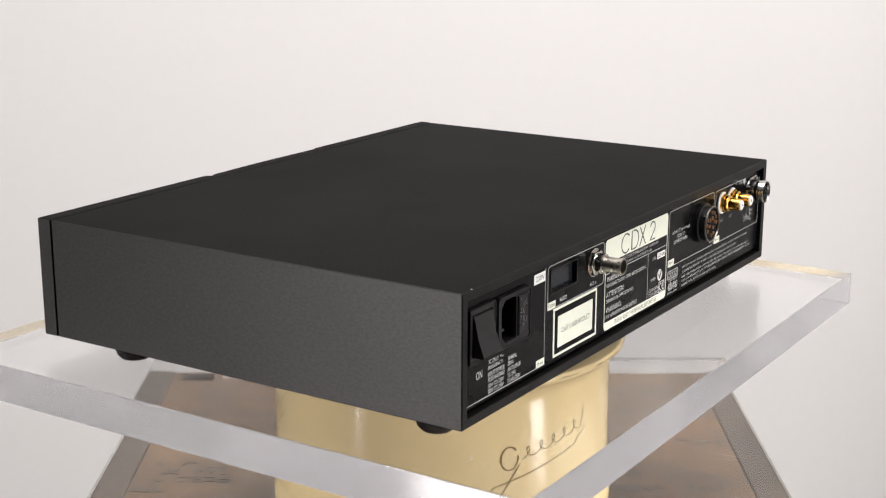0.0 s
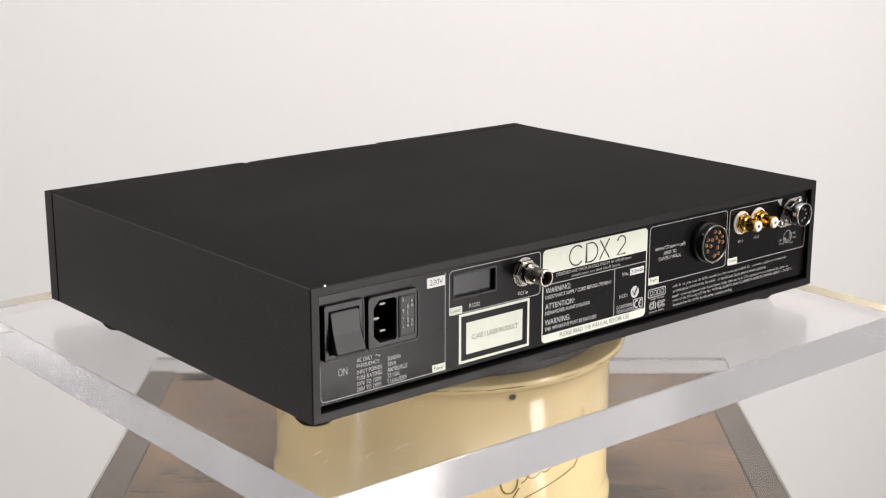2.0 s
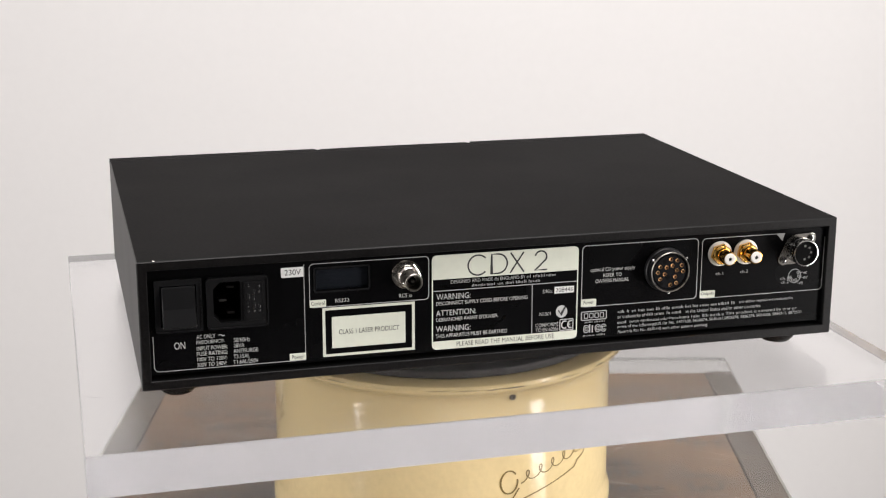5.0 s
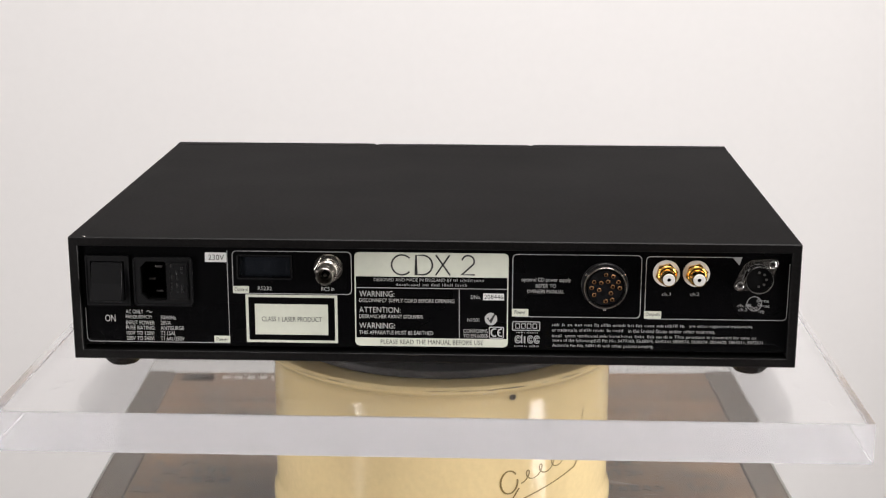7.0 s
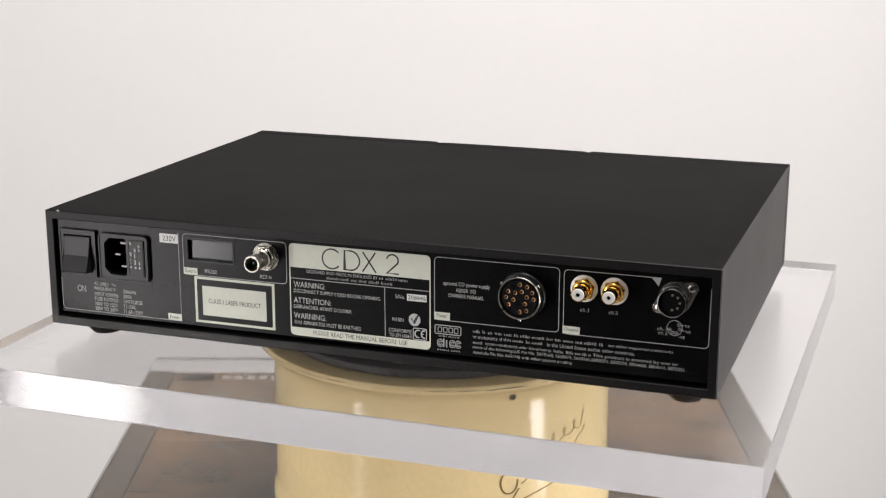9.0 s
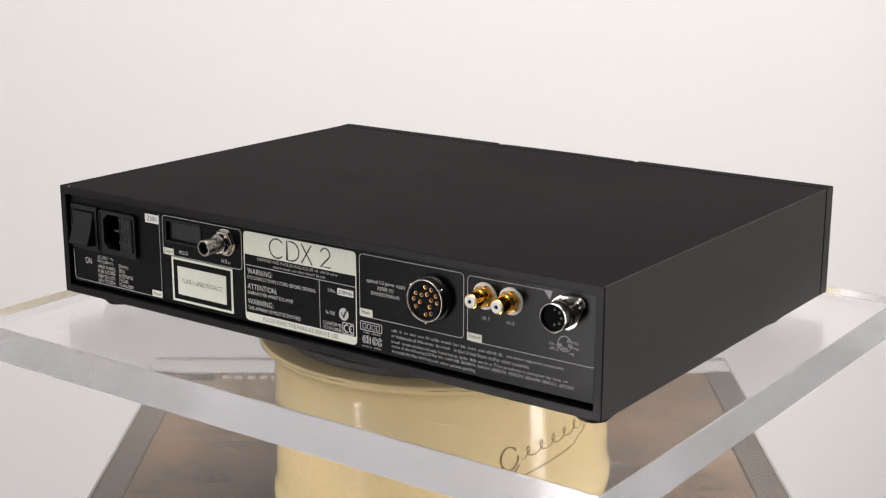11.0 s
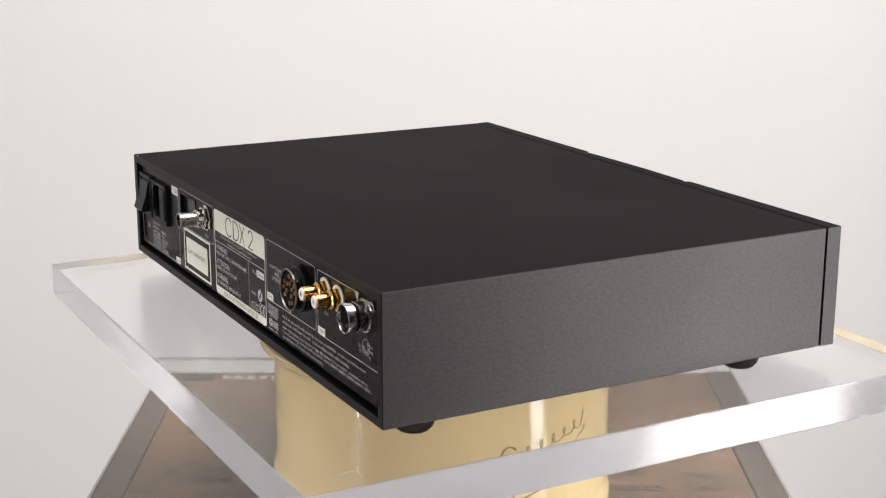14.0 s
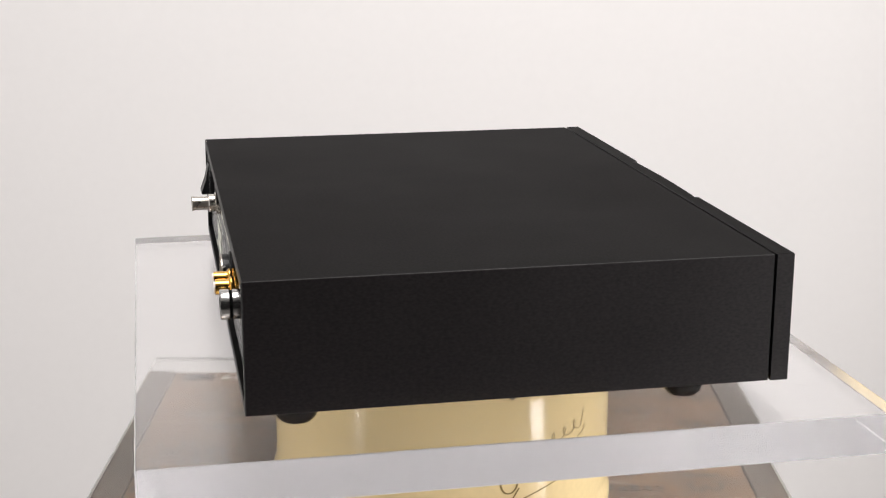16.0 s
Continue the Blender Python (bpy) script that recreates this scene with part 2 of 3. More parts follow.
def studio():
    def wall(name, dims, mat, label):
        tagged(part(name, box(*dims), mat, None, label), "", "wall", "", "structure")
    wall("wall_back", (-2.8, 2.8, 1.6, 1.7, FLOOR, 2.4), wall_paint, "plain white matt painted studio wall")
    wall("wall_left", (-2.9, -2.8, -3.1, 1.7, FLOOR, 2.4), wall_paint, "plain white matt painted studio side wall")
    wall("wall_right", (2.8, 2.9, -3.1, 1.7, FLOOR, 2.4), wall_paint, "plain white matt painted studio side wall")
    wall("wall_front", (-2.8, 2.8, -3.1, -3.0, FLOOR, 2.4), dark_unseen_wall, "unseen dark wall added behind the camera to darken reflections")
    tagged(part("floor", box(-2.9, 2.9, -3.1, 1.7, FLOOR - 0.1, FLOOR), unseen_floor_grey, None, "unseen studio floor, made grey to dim reflections in the case"), "", "floor", "", "structure")
    tagged(part("ceiling", box(-2.9, 2.9, -3.1, 1.7, 2.4, 2.5), wall_paint, None, "plain white studio ceiling"), "", "ceiling", "", "structure")


studio()


# ---------------------------------------------------------------- table with crate lid under clear acrylic
def crate_table():
    root = thing("crate_table", "old brown stencilled wooden crate used as a display table", "table")
    x0, x1, y0, y1 = -0.2779, 0.2749, -0.300, 0.337
    top = TABLE - 0.0102
    boards = 5
    for i in range(boards):
        a = y0 + (y1 - y0) * i / boards
        b = y0 + (y1 - y0) * (i + 1) / boards
        part("plank", box(x0 + 0.0254, x1 - 0.0254, a + 0.0002, b - 0.0002, top - 0.018, top - 0.0015, 0.0006, 1), old_wood, root)
    part("batten", box(x0, x0 + 0.0250, y0, y1, top - 0.018, top, 0.001, 1), grey_wood, root, "grey weathered edge batten")
    part("batten", box(x1 - 0.0250, x1, y0, y1, top - 0.018, top, 0.001, 1), grey_wood, root, "grey weathered edge batten")
    part("crate_body", box(x0 + 0.01, x1 - 0.01, y0 + 0.01, y1 - 0.01, FLOOR, top - 0.0185, 0.003, 1), grey_wood, root, "plain weathered crate sides")
    z = top - 0.0013

    rng = random.Random(8)

    def row(u0, u1, v, w, slope):
        """A row of worn stencilled characters that cannot be read."""
        u = u0
        while u < u1:
            n, a, tall = rng.uniform(0.006, 0.011), v + slope * (u - u0) + rng.uniform(-0.001, 0.001), w * rng.uniform(1.5, 2.0)
            if rng.random() < 0.88:
                bm = bmesh.new()
                for k in range(rng.choice((2, 3, 3, 4))):
                    if rng.random() < 0.5:
                        x = u + n * rng.choice((0.12, 0.5, 0.8))
                        pts = [(x, a - tall / 2 * rng.uniform(0.6, 1)), (x + rng.uniform(-0.0012, 0.0012), a), (x + rng.uniform(-0.002, 0.002), a + tall / 2 * rng.uniform(0.6, 1))]
                    else:
                        y = a + tall * rng.choice((-0.4, 0.0, 0.4))
                        pts = [(u + n * rng.uniform(0, 0.2), y), (u + n * 0.5, y + rng.uniform(-0.0012, 0.0012)), (u + n * rng.uniform(0.75, 1.0), y + rng.uniform(-0.001, 0.001))]
                    ribbon(pts, rng.uniform(0.0018, 0.0034), z, z + 0.0003 + 0.00004 * k, bm=bm)
                part("stencil_mark", bm, stencil_black, root, "faded black unreadable stencil mark")
            u += n * rng.uniform(1.0, 1.3)
    row(-0.240, -0.206, 0.158, 0.006, 0.05)
    row(-0.232, -0.176, 0.141, 0.008, 0.02)
    row(-0.246, -0.172, 0.122, 0.006, 0.06)
    row(-0.250, -0.218, 0.106, 0.008, 0.04)
    row(-0.205, -0.150, 0.196, 0.006, 0.03)
    row(-0.225, -0.140, 0.226, 0.005, 0.02)
    row(-0.215, -0.150, 0.262, 0.005, 0.02)
    row(0.125, 0.160, 0.140, 0.006, -0.03)
    row(0.120, 0.168, 0.160, 0.006, -0.05)
    row(0.130, 0.175, 0.110, 0.006, -0.08)
    row(0.205, 0.236, 0.205, 0.007, -0.1)
    row(0.150, 0.200, 0.235, 0.005, 0.0)
    row(0.195, 0.235, 0.268, 0.005, 0.0)
    number = text_mesh("13")
    fit_mesh(number, 0.0, 0.0335, 0.0, 0.030)
    ob = part("stencil_number", number, stencil_black, root, "faded black stencilled number")
    ob.matrix_basis = Matrix(((0, 1, 0, 0.198), (-1, 0, 0, 0.1355), (0, 0, 1, z + 0.0002), (0, 0, 0, 1)))
    part("label_plate", box(-0.243, -0.214, 0.313, 0.327, top - 0.001, top + 0.0004), stencil_black, root, "small black label patch")
    for i in range(9):
        u = -0.206 + i * 0.0115
        part("stencil_mark", box(u, u + 0.007, 0.316 + 0.001 * (i % 2), 0.323, top - 0.001, top + 0.0002), scratch_pale, root, "worn white unreadable lettering")


def acrylic_cover():
    ob = part("acrylic_cover_sheet", box(-0.2785, 0.2755, -0.310, 0.368, TABLE - 0.010, TABLE, 0.0013, 1), [acrylic_sheet_clear, frosted_rim, bevel_highlight], None)
    # sides grey, bevels carry the painted highlight, flat faces clear
    for poly in ob.data.polygons:
        poly.material_index = 1 if abs(poly.normal.z) < 0.3 else (0 if abs(poly.normal.z) > 0.97 else 2)
    ob.visible_shadow = False
    tagged(ob, "clear scuffed acrylic sheet lying on a wooden crate", "acrylic sheet")
    rng = random.Random(5)
    for i in range(70):
        u, v, a, n = rng.choice((-1, 1)) * rng.uniform(0.10, 0.22), rng.uniform(0.0, 0.29), rng.uniform(-0.9, 1.2), rng.choice((0.004, 0.012, 0.03, 0.05))
        pts = [(u + n * k / 4 * math.cos(a + 0.02 * k), v + n * k / 4 * math.sin(a + 0.02 * k)) for k in range(5)]
        part("scratch", ribbon(pts, rng.uniform(0.00012, 0.00028), TABLE + 0.0001, TABLE + 0.0002), scratch_pale, ob, "fine pale surface scratch")


def text_mesh(body):
    """Built-in lettering as a flat mesh."""
    curve = bpy.data.curves.new("lettering", "FONT")
    curve.body, curve.resolution_u = body, 3
    ob = new("lettering_source", curve)
    bpy.context.view_layer.update()
    mesh = bpy.data.meshes.new_from_object(ob.evaluated_get(bpy.context.evaluated_depsgraph_get()))
    bpy.data.objects.remove(ob)
    bpy.data.curves.remove(curve)
    mesh.materials.clear()
    return mesh


def fit_mesh(mesh, u0, u1, v0, v1, m=Matrix()):
    """Stretches a flat lettering mesh to a printed box and lays it in place."""
    us, vs = [v.co.x for v in mesh.vertices], [v.co.y for v in mesh.vertices]
    a, b, c, d = min(us), max(us), min(vs), max(vs)
    for v in mesh.vertices:
        v.co = m @ Vector((u0 + (v.co.x - a) / (b - a) * (u1 - u0), v0 + (v.co.y - c) / (d - c) * (v1 - v0), 0))


crate_table()
acrylic_cover()


# ---------------------------------------------------------------- cream drum
DRUM = 0.1179


def drum():
    root = thing("drum", "cream enamelled metal drum with a brown script emblem", "drum")
    profile = [(0.0, -0.0420), (0.112, -0.0420), (0.1245, -0.0412), (0.1270, -0.0420), (0.1280, -0.0440), (0.1276, -0.0460),
               (0.1254, -0.0480), (0.1220, -0.0500), (0.1196, -0.0526), (0.1184, -0.0560), (DRUM, -0.0600), (DRUM, -0.1270),
               (0.1184, -0.1310), (0.1200, -0.1360), (0.1206, -0.1415), (0.1200, -0.1470), (0.1184, -0.1520), (DRUM, -0.1560),
               (DRUM, TABLE + 0.004), (0.1166, TABLE), (0.0, TABLE)]
    part("drum_body", lathe(profile, 128), cream_enamel, root, smooth=True)
    rng = random.Random(3)
    # worn edge round the lip
    for i in range(26):
        a0 = rng.uniform(-85, 85)
        da = rng.uniform(1.0, 9.0)
        r, z = 0.1280 + 0.0003, -0.0440 + rng.uniform(-0.0003, 0.0003)
        bm = bmesh.new()
        rows = []
        for k in range(6):
            a = radians(a0 + da * k / 5)
            rows.append([bm.verts.new((r * math.sin(a), -r * math.cos(a), z + s * (0.0002 if 0 < k < 5 else 0.00005))) for s in (-1, 1)])
        for p, q in zip(rows, rows[1:]):
            bm.faces.new((p[0], q[0], q[1], p[1]))
        part("chipped_edge", bm, worn_dark, root, "dark chipped paint on the lip")
    # small screw
    a = radians(22.0)
    turn = Matrix.Translation((0.1196 * math.sin(a), -0.1196 * math.cos(a), -0.0535)) @ Matrix.Rotation(a, 4, "Z") @ Matrix.Rotation(radians(90), 4, "X")
    part("screw", lathe([(0.0022, -0.003), (0.0022, 0.0006), (0.0018, 0.0011), (0.0010, 0.0011), (0.0008, 0.0003), (0.0, 0.0003)], 16, turn), worn_dark, root, "small dark screw head", True)
    for centre in (31.5, -87.5):
        emblem(root, centre)


def emblem(root, centre):
    """Flowing painted swash with a looped tail, laid round the drum."""
    def on_drum(pts, width, name):
        bm = bmesh.new()
        ring = []
        n = len(pts)
        for i in range(n):
            p, q = pts[max(0, i - 1)], pts[min(n - 1, i + 1)]
            d = Vector((q[0] - p[0], q[1] - p[1])).normalized()
            s = Vector((-d.y, d.x)) * width / 2 * (0.75 + 0.35 * abs(d.y))
            ring.append([])
            for sign in (1, -1):
                u, v = pts[i][0] + sign * s.x, pts[i][1] + sign * s.y
                a = radians(centre) + u / DRUM
                ring[-1].append(bm.verts.new(((DRUM + 0.0002) * math.sin(a), -(DRUM + 0.0002) * math.cos(a), v)))
        for p, q in zip(ring, ring[1:]):
            bm.faces.new((p[0], q[0], q[1], p[1]))
        part(name, bm, emblem_brown, root, "brown painted script flourish")
    # big opening loop, a run of small loops, a tall closing loop, and the tail
    base = lambda u: -0.0945 + 0.21 * u
    loop = [(-0.0205 + 0.0060 * math.cos(radians(a)), base(-0.0205) + 0.0035 + 0.0078 * math.sin(radians(a))) for a in range(40, 380, 10)]
    on_drum(loop, 0.0012, "script_stroke")
    run = []
    for i in range(0, 121):
        f = i / 120
        u = -0.012 + 0.050 * f + 0.0031 * math.sin(2 * math.pi * 5 * f)
        run.append((u, base(u) + 0.0032 - 0.0036 * math.cos(2 * math.pi * 5 * f)))
    on_drum(run, 0.0009, "script_stroke")
    on_drum([(0.0395 + 0.0004 * k, base(0.040) - 0.0012 + 0.0120 * k / 10) for k in range(11)], 0.0010, "script_stroke")
    tail = [(0.0435 - 0.006 * f + 0.004 * math.sin(math.pi * f), base(0.042) - 0.001 - 0.006 * f) for f in [k / 10 for k in range(11)]]
    tail += [(0.0375 - 0.066 * f, base(0.0375 - 0.066 * f) - 0.0095 - 0.003 * f) for f in [k / 20 for k in range(1, 21)]]
    end = tail[-1]
    tail += [(end[0] - 0.0045 * math.sin(radians(a)), end[1] - 0.0042 + 0.0042 * math.cos(radians(a))) for a in range(15, 200, 15)]
    tail += [(tail[-1][0] + 0.014 * k / 8, tail[-1][1] + 0.021 * k / 8) for k in range(1, 9)]
    on_drum(tail, 0.0011, "script_stroke")


drum()


def platter():
    ob = part("turning_platter", lathe([(0.0, -0.0417), (0.111, -0.0417), (0.1122, -0.0408), (0.1122, -0.0375), (0.1115, -0.0366), (0.0, -0.0366)], 96),
              platter_dark, None, smooth=True)
    rng = random.Random(29)
    for i in range(36):
        a, r, da = rng.uniform(0, 6.28), rng.uniform(0.094, 0.110), rng.uniform(0.02, 0.12)
        pts = [((r + 0.001 * k * rng.uniform(-1, 1) / 5) * math.cos(a + da * k / 5), r * math.sin(a + da * k / 5)) for k in range(6)]
        part("scuff", ribbon(pts, rng.uniform(0.0002, 0.0006), -0.0366, -0.03655), scratch_pale, ob, "pale scuff on the platter")
    return tagged(ob, "dark scuffed round turning platter on a cream drum", "platter")


def acrylic_plate():
    ob = part("acrylic_plate", box(-0.2505, 0.2505, -0.2112, 0.2170, -0.0364, -0.0121, 0.0007, 2), [acrylic, acrylic_edge], None)
    for poly in ob.data.polygons:
        poly.material_index = 1 if abs(poly.normal.z) < 0.97 else 0
    ob.visible_shadow = False
    tagged(ob, "thick clear acrylic slab with polished scuffed edges", "acrylic slab")
    rng = random.Random(11)
    for i in range(64):
        if i < 46:
            u, v = rng.uniform(-0.24, 0.24), rng.choice((-1, 1)) * rng.uniform(0.155, 0.20)
        else:
            u, v = rng.choice((-1, 1)) * rng.uniform(0.218, 0.243), rng.uniform(-0.19, 0.19)
        a, n = rng.uniform(0, 6.3), rng.uniform(0.002, 0.012)
        bend = rng.uniform(-0.25, 0.25)
        pts = [(u + n * k / 5 * math.cos(a + bend * k), v + n * k / 5 * math.sin(a + bend * k)) for k in range(6)]
        part("scratch", ribbon(pts, rng.uniform(0.00012, 0.00026), -0.0120, -0.01198), scratch_grey if rng.random() < 0.5 else scratch_pale, ob, "fine surface scratch")
    for side in range(4):
        turn = Matrix.Rotation(radians(90 * side), 4, "Z")
        reach, deep = (0.2505, 0.2112 if side == 0 else 0.2170) if side % 2 == 0 else (0.21, 0.2505)
        face = turn @ Matrix(((1, 0, 0, 0), (0, 0, -1, -deep), (0, 1, 0, 0), (0, 0, 0, 1)))
        for i in range(9):
            u, v, n, a = rng.uniform(-reach, reach) * 0.95, rng.uniform(-0.033, -0.016), rng.uniform(0.0008, 0.006), rng.uniform(-0.4, 0.4)
            pts = [(u + n * k / 4, v + n * k / 4 * math.sin(a)) for k in range(5)]
            part("edge_mark", ribbon(pts, rng.uniform(0.00012, 0.00028), 0.00002, 0.00006, m=face), edge_grey, ob, "fine dark mark on the edge")
    return ob


# ---------------------------------------------------------------- compact disc player
BACK, FRONT, HIGH, HALF = -0.1517, 0.1611, 0.0756, 0.216
FACE = BACK + 0.0032
# printed positions on the rear panel: u across, v up, w outwards, in millimetres
PANEL = Matrix(((0.001, 0, 0, 0), (0, 0, -0.001, FACE), (0, 0.001, 0, 0), (0, 0, 0, 1)))


def player():
    root = thing("cd_player", "black metal hi-fi compact disc player seen from its rear connections", "CD player")
    bodyend = FRONT - 0.0122
    # sleeve: four walls round an open back, with a softened rear edge
    bm = bmesh.new()
    t = 0.0055

    def loop(y, inset, r=0.0):
        return [bm.verts.new((sx * (HALF - inset), y, (HIGH - inset) if sz else inset)) for sx, sz in ((-1, 0), (1, 0), (1, 1), (-1, 1))]
    loops = [loop(bodyend, 0.0), loop(BACK + 0.0006, 0.0), loop(BACK, 0.0006), loop(BACK, t - 0.0004), loop(BACK + 0.0004, t), loop(BACK + 0.03, t)]
    for i, (a, b) in enumerate(zip(loops, loops[1:])):
        for k in range(4):
            f = bm.faces.new((a[k], a[(k + 1) % 4], b[(k + 1) % 4], b[k]))
            f.material_index = 1 if (k == 2 and i == 0) else (2 if i == 4 else (3 if i > 0 else 0))
    bm.faces.new(loops[0])
    f = bm.faces.new(loops[-1])
    f.material_index = 2
    long_edges = [e for e in bm.edges if abs(e.verts[0].co.y - e.verts[1].co.y) > 0.2]
    bmesh.ops.bevel(bm, geom=long_edges, offset=0.0006, segments=2, profile=0.5, affect="EDGES")
    part("case_sleeve", bm, [case_black, case_top_black, slot_black, dim_edge_black], root, "black brushed aluminium sleeve")
    for u, v in ((-HALF + 0.003, HIGH - 0.0012), (-HALF + 0.009, HIGH + 0.0001)):
        part("edge_chip", box(u, u + 0.0013, BACK + 0.0001, BACK + 0.0010, v - 0.0003, v + 0.0003, 0.0001, 1), nickel, root, "bare metal chip on the edge")
    # fascia in three sections, the middle one scooped back
    outline = [(-HALF, FRONT - 0.0103), (HALF, FRONT - 0.0103), (HALF, FRONT), (0.0660, FRONT), (0.0648, FRONT - 0.0060), (0.0632, FRONT - 0.0060), (0.0622, FRONT - 0.0022)]
    outline += [(0.060 - 0.112 * f, FRONT - 0.0024 + 0.0012 * math.sin(math.pi * f)) for f in [k / 10 for k in range(11)]]
    outline += [(-0.0556, FRONT - 0.0024), (-0.0570, FRONT - 0.0060), (-0.0586, FRONT - 0.0060), (-0.0600, FRONT - 0.0006), (-0.0625, FRONT), (-HALF, FRONT)]
    fascia = prism(outline, 0.0, HIGH + 0.0002, bevel=0.0005)
    # upward faces take the top's black, which holds their sheen down
    for f in fascia.faces:
        f.normal_update()
        f.material_index = 1 if abs(f.normal.z) > 0.5 else 0
    part("front_panel", fascia, [case_black, case_top_black], root, "thick black front panel with a scooped centre")
    part("joint_frame", box(-HALF + 0.0035, HALF - 0.0035, bodyend + 0.0001, FRONT - 0.0104, 0.0035, HIGH - 0.0030), slot_black, root, "black recess behind the front panel")
    # feet
    foot = [(0.0, -0.01204), (0.0055, -0.01204), (0.0090, -0.0112), (0.0114, -0.0085), (0.0126, -0.0045), (0.0130, 0.0001), (0.0, 0.0001)]
    for x in (-0.194, 0.194):
        for y in (-0.122, 0.105):
            part("foot", lathe(foot, 32, Matrix.Translation((x, y, 0))), rubber_black, root, "glossy black domed rubber foot", True)
    rear_panel(root)
    return root


SWITCH_HOLE = [(-203.9, 36.2), (-183.5, 36.2), (-183.5, 60.6), (-203.9, 60.6)]
INLET_HOLE = [(-174.2, 40.6), (-170.2, 36.6), (-159.4, 36.6), (-158.4, 37.6), (-158.4, 59.8), (-159.4, 60.8), (-170.2, 60.8), (-174.2, 56.8)]


def rear_panel(root):
    # panel sheet with openings for the display window, the switch and the mains inlet
    outer = [(-210.6, 8.2), (210.6, 8.2), (210.6, 70.0), (-210.6, 70.0)]
    window = [(-115.0, 51.2), (-84.5, 51.2), (-84.5, 63.7), (-115.0, 63.7)]
    bm = holed_prism(outer, [window, SWITCH_HOLE, INLET_HOLE], -3.0, 0.0, PANEL)
    panel = part("rear_panel", bm, panel_black, root, "black screen-printed rear connection panel")

    def add(name, bm, mat, label="", smooth=False):
        return part(name, bm, mat, panel, label, smooth)

    def patch(name, u0, u1, v0, v1, mat, r=0.3, low=0.0, high=0.12, label=""):
        return add(name, prism(rounded(u0, u1, v0, v1, r, 3), low, high, PANEL), mat, label)

    def line(points, mat=print_grey, width=0.45, closed=False, high=0.1):
        return add("printed_line", ribbon(points, width, 0.0, high, closed, PANEL), mat)

    def lettering(body, u0, u1, v0, v1, mat=print_white, w=0.16):
        mesh = text_mesh(body)
        fit_mesh(mesh, u0, u1, v0, v1, PANEL @ Matrix.Translation((0, 0, w)))
        return add("printed_lettering", mesh, mat)

    def words(u0, u1, v0, v1, seed, mat=print_grey):
        """Words too small to read, as plain bars."""
        rng, u = random.Random(seed), u0
        bm = bmesh.new()
        while u < u1 - 0.8:
            n = min(rng.uniform(2.0, 8.5), u1 - u)
            k = u
            while k < u + n - 0.5:
                e = min(k + rng.uniform(0.75, 1.15), u + n)
                tall = rng.choice((0.64, 0.64, 0.70, 0.92))
                merge(bm, prism([(k, v0 + 0.2), (k + 0.36, v0 + 0.2), (k + 0.36, v0 + (v1 - v0) * tall), (k, v0 + (v1 - v0) * tall)], 0.0, 0.1, PANEL))
                k = e
            u += n + 1.0
        add("small_print", bm, mat, "row of tiny unreadable print")

    patch_window = prism(rounded(-115.0, -84.5, 51.2, 63.7, 0.2, 2), -3.2, -2.4, PANEL)
    add("display_window", patch_window, window_dark, "dark smoked display window")
    line(rounded(-115.9, -83.6, 50.3, 64.6, 0.9), plastic_black, 0.9, True, 0.5)
    # mains section
    line([(-208.6, 31.0), (-208.6, 13.5)] + arc(-205.6, 13.0, 3.0, 3.0, 180, 270, 6) + [(-121.9, 10.0), (-121.9, 67.4)])
    lettering("ON", -197.0, -190.8, 22.5, 26.8)
    lettering("AC ONLY", -184.3, -173.7, 27.7, 30.2)
    line([(-171.6 + k * 0.4, 29.0 + 0.6 * math.sin(k * 0.78)) for k in range(9)], print_white, 0.35)
    lettering("FREQUENCY:", -184.5, -168.7, 24.3, 26.8)
    lettering("50/60Hz", -163.3, -154.0, 24.2, 26.7)
    lettering("INPUT POWER:", -184.4, -166.9, 20.8, 23.3)
    lettering("28VA", -163.4, -157.3, 20.9, 23.4)
    lettering("FUSE RATING:", -184.5, -167.0, 17.6, 20.1)
    lettering("ANTISURGE", -163.6, -149.5, 17.6, 20.1)
    lettering("100V TO 120V:", -184.4, -167.5, 14.2, 16.7)
    lettering("T3.15AL", -163.7, -154.5, 14.3, 16.8)
    lettering("200V TO 240V:", -184.6, -167.7, 11.0, 13.5)
    lettering("T1.6AL/250V", -163.9, -149.5, 11.0, 13.5)
    patch("voltage_label", -135.1, -122.2, 60.3, 66.2, label_white, label="small white voltage label")
    lettering("230V", -133.0, -123.6, 61.6, 64.9, ink)
    patch("section_tag", -131.3, -121.7, 10.2, 14.4, label_cream)
    lettering("Power", -129.9, -122.9, 11.0, 13.4, ink)
    rocker_switch(add)
    mains_inlet(add)
    # control section
    line(rounded(-118.8, -47.9, 41.2, 67.3, 2.6), closed=True)
    patch("section_tag", -118.9, -109.3, 41.3, 45.7, label_cream)
    lettering("Control", -118.0, -110.2, 42.5, 44.8, ink)
    lettering("RS232", -103.9, -95.7, 43.3, 45.6)
    lettering("RC5 in", -65.9, -58.2, 43.4, 45.7)
    bayonet_socket(add)
    # laser notice
    patch("notice_frame", -111.6, -56.5, 10.7, 40.5, label_cream, 0.3, label="cream printed frame")
    patch("notice_field", -109.9, -58.2, 12.3, 38.9, panel_black, 0.2, 0.0, 0.2)
    patch("notice_label", -106.2, -62.2, 15.7, 34.8, label_cream, 0.3, 0.0, 0.28, "cream laser notice label")
    lettering("CLASS 1 LASER PRODUCT", -102.1, -66.0, 23.9, 26.9, ink, 0.33)
    # name plate
    line(rounded(-45.7, 45.0, 9.7, 67.1, 2.6), label_cream, 0.7, True, 0.14)
